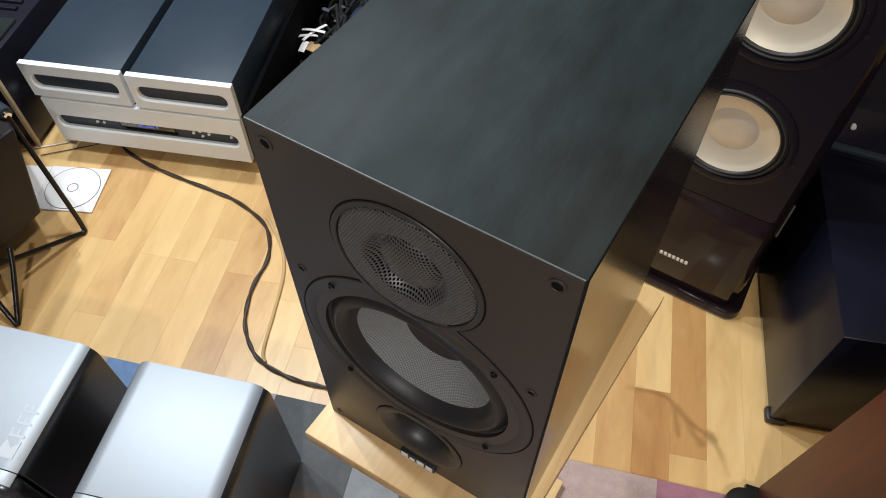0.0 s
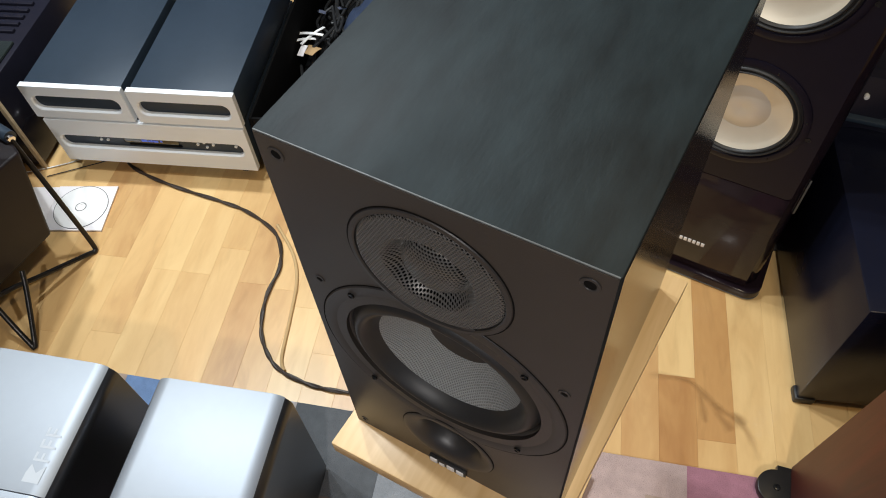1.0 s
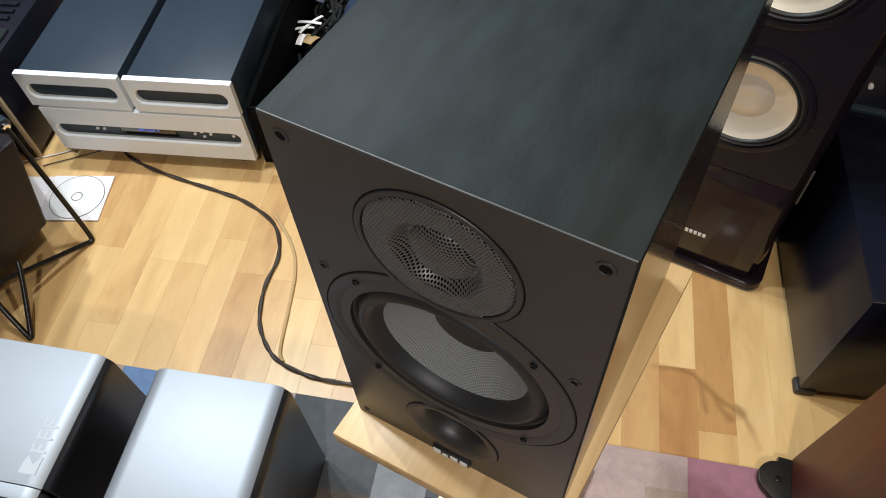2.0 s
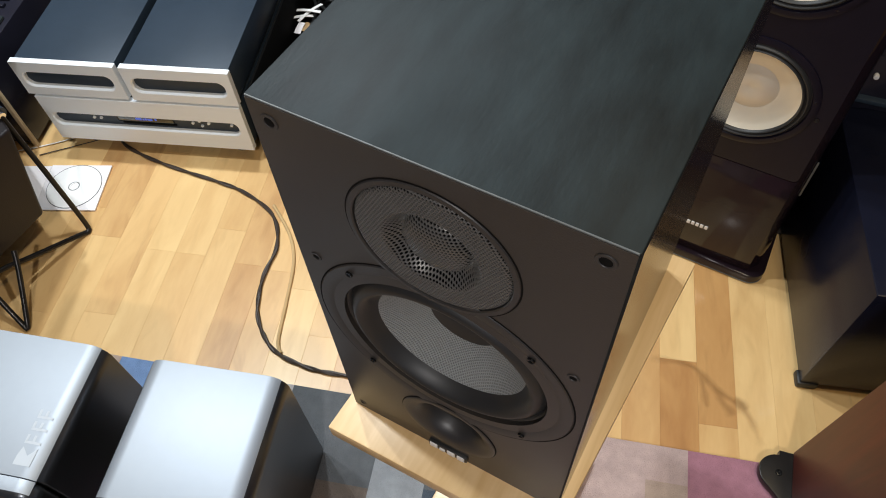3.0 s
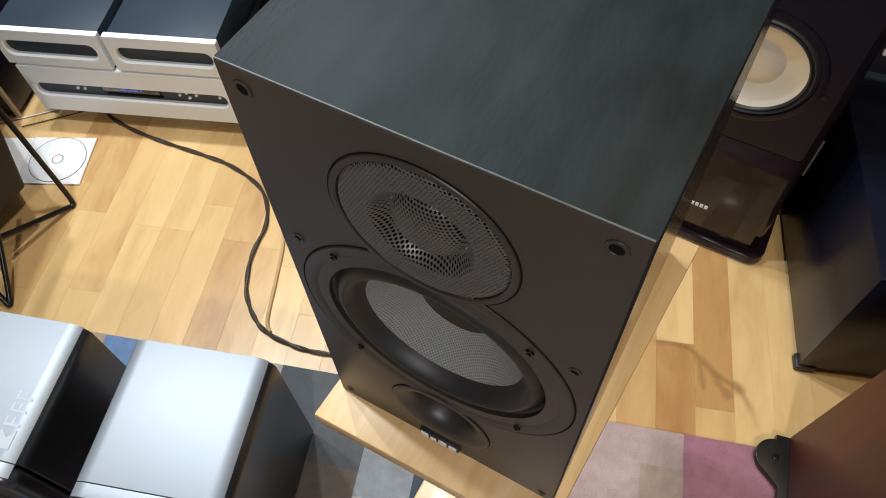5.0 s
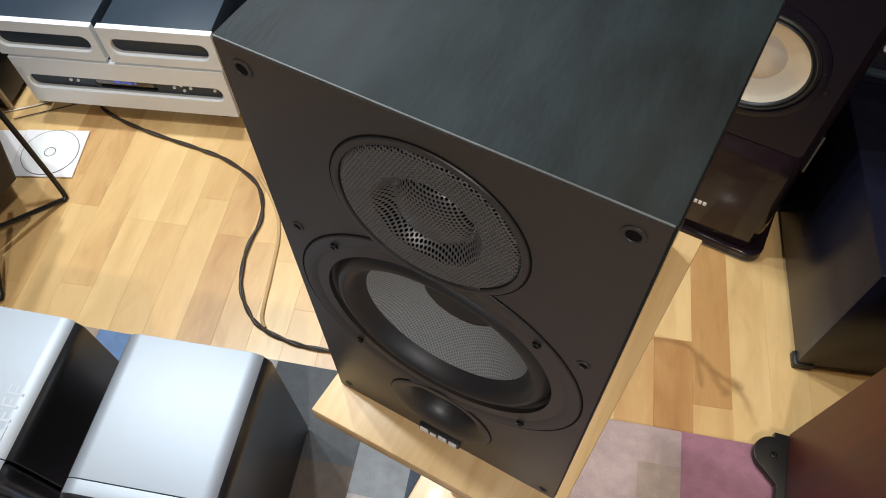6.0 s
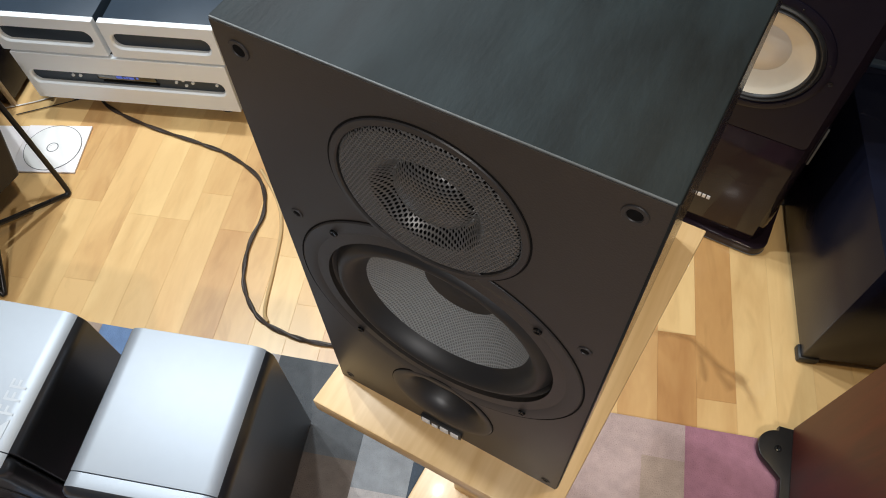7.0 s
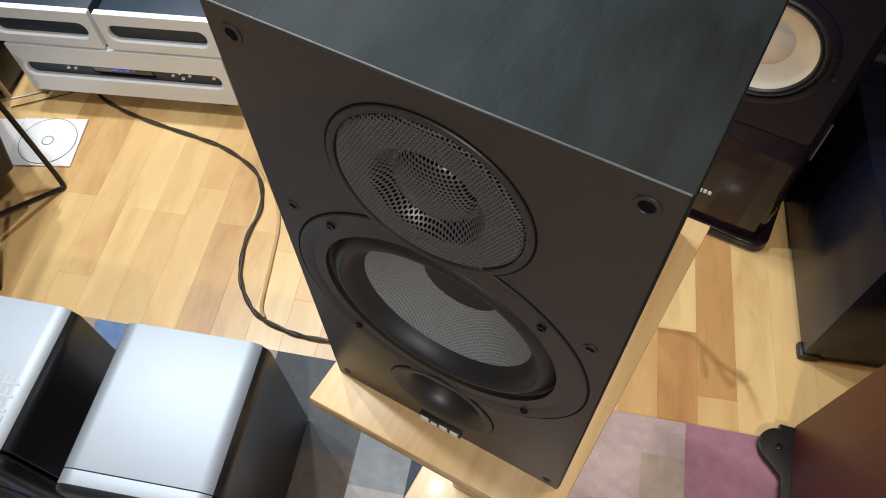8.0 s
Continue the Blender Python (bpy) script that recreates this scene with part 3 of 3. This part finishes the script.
for cz in (0.449, 0.6938):
    drv = part("woofer", lathe([(0.103, -0.004), (0.103, -0.0075), (0.098, -0.009), (0.092, -0.0088), (0.090, -0.006)], 80, 0.0, cz), TOWERBLACK, tower, "black ring frame")
    part("surround", lathe([(0.0905, -0.006)] + arc(0.089, -0.0065, 0.082, -0.0065, -0.004, 6) + arc(0.0815, -0.0065, 0.0760, -0.0062, -0.004, 6), 80, 0, cz), RUBBER, drv)
    part("cone", lathe(arc(0.0760, -0.0058, 0.042, 0.0085, 0.0025, 10) + arc(0.0415, 0.0088, 0.0, 0.0060, -0.0035, 8), 80, 0, cz), ALUMINIUM, drv, "pale silver metal cone with a shallow centre dome")
    for k in range(6):
        a = radians(60 * k + 12)
        part("screw", lathe([(0, -0.0096), (0.0016, -0.0094), (0.0020, -0.0085), (0, -0.0085)], 12, 0.0965 * math.cos(a), cz + 0.0965 * math.sin(a)), SCREW, drv)
    part("grille_socket", lathe([(0.0044, -0.0060), (0.0042, -0.0070), (0.0030, -0.0070), (0.0026, -0.0062), (0, -0.0062)], 18, 0.1065, cz - 0.012), SCREW, tower)
for k, x in enumerate((-0.030, -0.0215, -0.013, -0.0045, 0.004, 0.0125, 0.021)):
    part("maker_mark", box(x, x + 0.0062, -0.0066, -0.0050, 0.103, 0.1125, 0.0003), WHITE, tower, "small pale bar" if k == 0 else "")

# ---- low black box ----
blackbox = thing("subwoofer", pose(0.3610, 0.5550, 0, 0, 0, 20.5), "low black laminate subwoofer box standing on the wooden floor", "subwoofer")
part("cabinet", box(0.0, 0.42, 0.0, 0.37, 0.016, 0.314, 0.0025), SLATE, blackbox)
for x in (0.0145, 0.40):
    for y in (0.0115, 0.34):
        part("foot", box(x - 0.018, x + 0.018, y - 0.014, y + 0.014, 0, 0.0175, 0.004), RUBBER, blackbox)

# ---- dark cabinet behind it ----
shelf = thing("dark_cabinet", pose(0.247, 0.913, 0, 0, 0, 8), "dark low cabinet with a grey metal front edge", "cabinet")
part("body", box(0, 0.9, 0.0, 0.45, 0, 0.42, 0.003), BLACKWOOD, shelf)
part("edge_strip", box(-0.004, 0.9, -0.012, 0.004, 0.332, 0.340, 0.001), CASE, shelf, "thin grey metal strip")
part("knob", lathe([(0, -0.010), (0.004, -0.009), (0.0045, -0.004), (0.003, 0), (0, 0)], 18), WHITE, shelf, "small white knob", m=pose(0.012, -0.001, 0.385))

# ---- mahogany cabinet on a black plate ----
red = thing("mahogany_speaker", pose(0.3800, 0.4210, RUG_H, 0, 0, -78), "reddish mahogany loudspeaker cabinet on a black metal plinth", "loudspeaker")
b = box(0.0, 0.34, 0.0, 0.24, 0.022, 0.56, 0.003)
for v in b.verts:
    v.co.y += 0.04 * (v.co.z - 0.022)
part("cabinet", b, MAHOGANY, red, "reddish mahogany veneered box")
outline = [(0.002, 0.20), (0.002, -0.020)]
outline += [(0.040 + 0.030 * math.cos(a), -0.020 + 0.030 * math.sin(a)) for a in [math.pi * (1 + 0.82 * k / 16) for k in range(17)]]
outline += [(0.086, -0.0135), (0.36, -0.0135), (0.36, 0.20)]
b = prism(outline, 0.0, 0.0145, 0.0015)
for v in b.verts:
    v.co = Vector((v.co.x, v.co.z, v.co.y + 0.007))
part("plinth", b, STEEL, red, "black steel plinth plate with a round outrigger lug")
part("spike_screw", lathe([(0.0055, 0), (0.005, 0.002), (0.003, 0.0024), (0.0015, 0.0010), (0, 0.0010)], 16), SCREW, red, m=pose(0.040, -0.020, 0.0214, 90))
for x in (0.04, 0.33):
    part("outrigger_foot", lathe([(0, 0), (0.014, 0), (0.014, 0.008), (0, 0.008)], 20), RUBBER, red, m=pose(x, -0.004, 0.0, 90))


# ---- dark tilted box on a bent rod frame ----
chair = thing("rod_frame_seat", pose(0, 0, 0), "dark brown padded seat in a bent black steel rod frame", "seat")
b = bmesh.new()
ring = []
for x, y, z in ((-1.0248, 0.219, 0.300), (-1.029, 0.1724, 0.100), (-1.0242, -0.2412, 0.090), (-1.0178, -0.2224, 0.300)):
    ring.append(((x, y, z), (x - 0.42, y + 0.16, z - 0.02)))
fr = [b.verts.new(p) for p, q in ring]
bk = [b.verts.new(q) for p, q in ring]
b.faces.new(fr)
b.faces.new(bk[::-1])
for i in range(4):
    b.faces.new((fr[i], bk[i], bk[(i + 1) % 4], fr[(i + 1) % 4]))
bmesh.ops.bevel(b, geom=b.edges[:], offset=0.006, segments=3, affect="EDGES", profile=0.5)
part("seat_box", b, LEATHER, chair, "dark brown vinyl box seat")
# added slab, never in view, outlined to cast the shadow on the floor
b = bmesh.new()
slab = [(-1.0418, 0.2366), (-0.8686, -0.1398), (-1.4544, -0.4492), (-1.635, -0.0566)]
lo, hi = [b.verts.new((x, y, 0.455)) for x, y in slab], [b.verts.new((x, y, 0.50)) for x, y in slab]
b.faces.new(lo)
b.faces.new(hi[::-1])
for i in range(4):
    b.faces.new((lo[i], hi[i], hi[(i + 1) % 4], lo[(i + 1) % 4]))
bmesh.ops.bevel(b, geom=b.edges[:], offset=0.012, segments=3, affect="EDGES", profile=0.5)
part("seat_cushion", b, LEATHER, chair, "flat dark slab added out of view to shade the floor")
# added post that carries the unseen slab
part("slab_post", box(-1.2364, -1.1764, -0.039, 0.021, 0.28, 0.46, 0.004), STEEL, chair)
ROD = 0.0052


def rod(points):
    return part("rod", tube(smooth_path(points, 5), ROD, 12), STEEL, chair, "bent black steel rod")


rod([(-1.0594, 0.232, 0.305), (-1.0312, 0.225, 0.14), (-1.014, 0.22, 0.020), (-1.0078, 0.212, ROD), (-1.0118, 0.1976, 0.009), (-1.0208, 0.1114, 0.045), (-1.03, 0.0134, 0.085), (-1.041, -0.1034, 0.088)])
rod([(-1.0152, 0.0818, 0.100), (-0.9948, 0.0568, 0.072), (-0.9572, 0.0036, 0.018), (-0.946, -0.0124, ROD), (-0.9538, -0.0124, 0.012), (-1.0104, 0.0016, 0.060), (-1.053, 0.0136, 0.092)])
part("rubber_sleeve", tube([(-1.0606, 0.234, 0.306), (-1.1264, 0.238, 0.312)], 0.0125, 18), CASE, chair, "grey rubber sleeve")
part("chrome_nut", tube([(-1.0548, 0.231, 0.304), (-1.0616, 0.232, 0.306)], 0.0085, 12), CHROME, chair)


# ---- disc and its sleeve on the floor ----
cd = thing("disc_sleeve", pose(-1.0360, 0.2600, 0, 0, 0, 26.8), "open white card sleeve holding a white disc on the floor", "disc sleeve")
part("tray", box(-0.137, 0.0, 0.0, 0.125, 0.0002, 0.005, 0.0008), PAPER, cd)
part("cover", box(-0.275, -0.139, 0.001, 0.124, 0.0002, 0.003, 0.0006), PAPER, cd)
disc = part("disc", lathe([(0.0075, 0.0), (0.0075, 0.0012), (0.0585, 0.0012), (0.0595, 0.0006), (0.0585, 0.0)], 72), WHITE, cd, "white printed disc", m=pose(-0.0665, 0.0640, 0.0052, 90))
part("disc_rim", lathe([(0.0590, 0.0), (0.0604, 0.0), (0.0604, 0.0009), (0.0590, 0.0009)], 72), LINE, disc)
part("disc_hub", lathe([(0.0105, 0.0013), (0.0115, 0.0016), (0.0125, 0.0013)], 40), LINE, disc)
part("printed_line", box(-0.235, -0.205, 0.095, 0.0975, 0.003, 0.0034, 0), LINE, cd)

# ---- cables ----
CZ = 0.0045
run = [(-1.1404, 0.472), (-1.1212, 0.4362), (-1.0452, 0.4272), (-0.951, 0.433), (-0.85, 0.445), (-0.7766, 0.4482), (-0.6874, 0.428), (-0.632, 0.3696), (-0.6096, 0.292), (-0.5724, 0.226), (-0.5278, 0.1894), (-0.4842, 0.1734), (-0.4216, 0.1758), (-0.3688, 0.189), (-0.2844, 0.218), (-0.1464, 0.2512)]
path = smooth_path([(x, y, CZ) for x, y in run], 8)
cable = thing("speaker_cable", pose(0, 0, 0), "dark brown twisted speaker cable lying on the floor", "cable")
for ph in (0, math.pi):
    pts = []
    for i, p in enumerate(path):
        q = path[min(i + 1, len(path) - 1)] - path[max(i - 1, 0)]
        side = Vector((-q.y, q.x, 0)).normalized()
        a = ph + i * 0.55
        pts.append(p + side * 0.0016 * math.cos(a) + Vector((0, 0, 0.0010 * math.sin(a))))
    part("strand", tube(pts, 0.0030, 8), CABLE, cable)
wire = thing("thin_wire", pose(0, 0, 0), "thin tan wire lying on the floor", "wire")
part("strand", tube(smooth_path([(-0.7006, 0.45, 0.003), (-0.6266, 0.405, 0.003), (-0.5784, 0.353, 0.003), (-0.5374, 0.273, 0.003), (-0.5014, 0.197, 0.003), (-0.4804, 0.177, 0.003)], 8), 0.0034, 8), TAN, wire)
wire2 = thing("white_wire", pose(0, 0, 0), "thin white wire lying beside the amplifiers", "wire")
part("strand", tube(smooth_path([(-1.3444, 0.2844, 0.003), (-1.2808, 0.3426, 0.003), (-1.2374, 0.3904, 0.003), (-1.198, 0.453, 0.003)], 8), 0.0014, 8), WHITE, wire2)
part("strand", tube(smooth_path([(-1.2672, 0.318, 0.003), (-1.2184, 0.371, 0.003), (-1.1698, 0.424, 0.003)], 8), 0.0011, 8), CABLE, wire2, "thin dark strand")

# ---- clutter behind the amplifiers ----
crate = thing("black_crate", AMPS @ pose(0.450, 0.03, 0), "black open plastic crate of packing scraps beside the amplifiers", "crate")
CW, CD, CH = 0.40, 0.72, 0.17
for b in (box(0, 0.006, 0, CD, 0, CH, 0.001), box(CW - 0.006, CW, 0, CD, 0, CH, 0.001), box(0.0063, CW - 0.0063, 0, 0.006, 0, CH, 0.001), box(0.0063, CW - 0.0063, CD - 0.006, CD, 0, CH, 0.001)):
    part("side", b, DARK, crate)
part("bottom", box(0.0063, CW - 0.0063, 0.0063, CD - 0.0063, 0.002, 0.008, 0), DARK, crate)


def strip(name, x, y, z, length, width, turn, tilt, mat, label, category, thick=0.0015):
    ob = thing(name, AMPS @ pose(x, y, z, 0, tilt, turn), label, category)
    b = box(-length / 2, length / 2, -width / 2, width / 2, -thick / 2, thick / 2, 0)
    bmesh.ops.subdivide_edges(b, edges=[e for e in b.edges if abs(e.verts[0].co.x - e.verts[1].co.x) > length / 2], cuts=6)
    for v in b.verts:
        v.co.z += 0.05 * length * math.cos(v.co.x / length * math.pi)
    part("sheet", b, mat, ob)
    return ob


cloth = thing("navy_bag", AMPS @ pose(0.67, 0.45, 0.008), "dark navy cloth bag slumped in the crate", "bag")
b = bmesh.new()
bmesh.ops.create_icosphere(b, subdivisions=4, radius=1)
for v in b.verts:
    k = 1 + 0.20 * noise.noise(v.co * 2.1) + 0.08 * noise.noise(v.co * 6)
    v.co = Vector((v.co.x * 0.115 * k, v.co.y * 0.18 * k, max(0, 0.05 + v.co.z * 0.07 * k)))
part("cloth", b, BLUECLOTH, cloth)
heap = thing("cable_heap", AMPS @ pose(0.515, 0.45, 0.008), "tangled heap of black cables", "cable")
rng = random.Random(3)
for k in range(7):
    pts = [(rng.uniform(-0.05, 0.07), rng.uniform(-0.20, 0.20), 0.012 + 0.008 * k + rng.uniform(0, 0.01)) for i in range(6)]
    part("loop", tube(smooth_path(pts, 6), 0.004, 8), RUBBER, heap)
strip("packing_strip", 0.4882, 0.4016, 0.090, 0.085, 0.008, 62, 4, WHITE, "curled white plastic packing strip", "packing strip")
strip("packing_strip", 0.4815, 0.3969, 0.097, 0.075, 0.008, -8, -6, WHITE, "curled white plastic packing strip", "packing strip")
strip("packing_strip", 0.4748, 0.3827, 0.092, 0.050, 0.008, 25, 10, WHITE, "short white plastic packing strip", "packing strip")
strip("card_scrap", 0.4911, 0.3591, 0.080, 0.040, 0.036, 70, 12, CARD, "torn scrap of brown and white card", "card")
strip("paper_scrap", 0.4729, 0.3515, 0.084, 0.034, 0.016, 80, -10, PAPER, "crumpled scrap of white paper", "paper")
strip("white_tag", 0.5197, 0.2835, 0.070, 0.026, 0.009, 10, 0, WHITE, "small white plastic tag", "tag")
for k in range(4):
    strip("foil_scrap", 0.48 + 0.05 * k, 0.52 + 0.02 * (k % 2), 0.07, 0.022, 0.012, 40 * k, 15, CHROME, "small crumpled scrap of silver foil", "foil")

# ---- branching brown streaks on the wooden floor ----
stain = thing("floor_streaks", pose(0, 0, 0.0004), "branching brown streaks on the strip floor", "stain")


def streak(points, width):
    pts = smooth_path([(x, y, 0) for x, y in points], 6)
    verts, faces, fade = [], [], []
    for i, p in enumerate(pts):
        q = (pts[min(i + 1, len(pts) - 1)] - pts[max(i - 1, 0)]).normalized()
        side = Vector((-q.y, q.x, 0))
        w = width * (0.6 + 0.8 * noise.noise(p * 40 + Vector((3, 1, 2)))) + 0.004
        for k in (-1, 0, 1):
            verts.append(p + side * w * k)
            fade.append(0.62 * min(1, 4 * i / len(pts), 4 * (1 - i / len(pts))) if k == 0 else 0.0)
    for i in range(len(pts) - 1):
        for k in (0, 1):
            faces.append((3 * i + k, 3 * i + k + 1, 3 * i + k + 4, 3 * i + k + 3))
    me = bpy.data.meshes.new("streak")
    me.from_pydata(verts, [], faces)
    me.attributes.new("fade", "FLOAT", "POINT").data.foreach_set("value", fade)
    me.materials.append(STREAK_TINT)
    ob = new("streak", me)
    ob.parent = stain


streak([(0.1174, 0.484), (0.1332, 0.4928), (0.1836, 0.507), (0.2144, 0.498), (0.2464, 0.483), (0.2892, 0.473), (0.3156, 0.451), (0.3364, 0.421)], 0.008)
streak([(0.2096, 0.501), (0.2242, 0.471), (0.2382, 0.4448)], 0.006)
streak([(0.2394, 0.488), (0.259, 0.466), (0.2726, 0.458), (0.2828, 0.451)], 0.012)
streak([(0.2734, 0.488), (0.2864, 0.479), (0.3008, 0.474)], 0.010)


# ---- rug of square patches ----
RUG = pose(0.009, 0.0024, 0, 0, 0, 18.4)
rug = thing("rug", RUG, "patchwork rug of grey, blue, beige and purple squares", "rug", kind="structure")
tones = {
    "grey_patch": (0.10, 0.105, 0.11), "pale_patch": (0.42, 0.38, 0.36), "blue_patch": (0.15, 0.24, 0.42), "slate_patch": (0.055, 0.07, 0.09),
    "light_grey_patch": (0.26, 0.27, 0.28), "brown_patch": (0.14, 0.11, 0.09), "pink_patch": (0.46, 0.34, 0.31), "purple_patch": (0.34, 0.155, 0.195), "beige_patch": (0.40, 0.30, 0.24), "dark_brown_patch": (0.075, 0.055, 0.045),
}
mats = {k: rug_mat(k, c) for k, c in tones.items()}
EDGE = 0.262
COLUMNS = (-1.05, -0.93, -0.82, -0.70, -0.60, -0.500, -0.364, -0.188, -0.098, 0.0, 0.105, 0.2565, 0.3236, 0.470, 0.60, 0.72, 0.85)
near_edge = {
    -0.70: (("blue_patch", 0.11), ("slate_patch", 0.10)), -0.60: (("blue_patch", 0.09), ("grey_patch", 0.12)), -0.500: (("pale_patch", 0.12), ("brown_patch", 0.09)),
    -0.364: (("grey_patch", 0.155), ("brown_patch", 0.085), ("dark_brown_patch", 0.11)), -0.188: (("light_grey_patch", 0.195), ("pale_patch", 0.10)),
    -0.098: (("grey_patch", 0.140), ("slate_patch", 0.15)), 0.0: (("slate_patch", 0.13), ("grey_patch", 0.12)), 0.105: (("pink_patch", 0.22), ("light_grey_patch", 0.11)),
    0.2565: (("pink_patch", 0.060), ("beige_patch", 0.14)), 0.3236: (("purple_patch", 0.27),), 0.470: (("purple_patch", 0.12), ("slate_patch", 0.12)),
}
names = sorted(tones)
rng = random.Random(4)
for x0, x1 in zip(COLUMNS, COLUMNS[1:]):
    y, rows = EDGE, list(near_edge.get(x0, ()))
    while y > -0.62:
        tone, tall = rows.pop(0) if rows else (rng.choice(names), rng.choice((0.08, 0.10, 0.13, 0.17)))
        b = box(x0, x1, y - tall, y, 0, RUG_H - rng.uniform(0, 0.0004), 0.0003, 1)
        part("patch", b, mats[tone], rug, smooth=False)
        y -= tall

# ---- strip wood floor ----
FLOOR = pose(0, 0, 0, 0, 0, 20)
floor = tagged(part("floor", box(-3.15, 2.65, -2.3, 2.8, -0.10, -0.0085, 0), CARD, m=FLOOR, smooth=False), "pale beech strip floor with a satin finish", "floor", kind="structure")
STRIP, SHIFT = 0.0646, 0.0379
rng = random.Random(11)
lengths = (0.26, 0.31, 0.36, 0.42, 0.48)
shared = {}


def plank_mesh(size, mat):
    if (size, mat.name) not in shared:
        b = box(0.00004, STRIP - 0.00004, 0.00004, size - 0.00004, -0.008, 0.0, 0.0003, 1)
        me = bpy.data.meshes.new("plank")
        b.to_mesh(me)
        b.free()
        me.materials.append(mat)
        shared[(size, mat.name)] = me
    return shared[(size, mat.name)]


# strips whose joints and tones can be told apart: start, then length and wood of each plank
KNOWN = {
    4: (-0.16, ((0.30, PLANK_PALE), (0.28, PLANK_WARM), (0.30, PLANK_PALE))),
    5: (-0.13, ((0.435, PLANK_PALE), (0.36, PLANK_WARM), (0.31, PLANK))),
    6: (-0.05, ((0.30, PLANK), (0.42, PLANK_PALE))), 7: (-0.10, ((0.37, PLANK), (0.48, PLANK_PALE))),
}
rest = bmesh.new()
near = 0
for i in range(-48, 40):
    start, known = KNOWN.get(i, (None, ()))
    y = -2.3 - rng.random() * 0.4
    while y < 2.75:
        size, mat = rng.choice(lengths), rng.choice((PLANK, PLANK, PLANK, PLANK_PALE))
        if known and abs(y - start) < 0.002:
            (size, mat), known = known[0], known[1:]
            start = y + size
        elif known and y < start < y + size + 0.1:
            size, mat = round(start - y, 3), PLANK
        u, v = i * STRIP + SHIFT, y
        if -1.35 < u < 0.62 and 0.20 < v + size and v < 0.92 and near < 300:
            ob = new("plank", plank_mesh(size, mat))
            ob.parent = floor
            ob.location = (u, v, 0)
            near += 1
        else:
            v0, v1 = max(v, -2.255), min(v + size, 2.755)
            if v1 > v0 and -3.13 < u < 2.56:
                rest.faces.new([rest.verts.new((u + a, c, 0)) for a, c in ((0.0001, v0), (STRIP - 0.0001, v0), (STRIP - 0.0001, v1 - 0.0002), (0.0001, v1 - 0.0002))])
        y += size
tagged(part("planks", rest, PLANK, floor, smooth=False), kind="stuff")
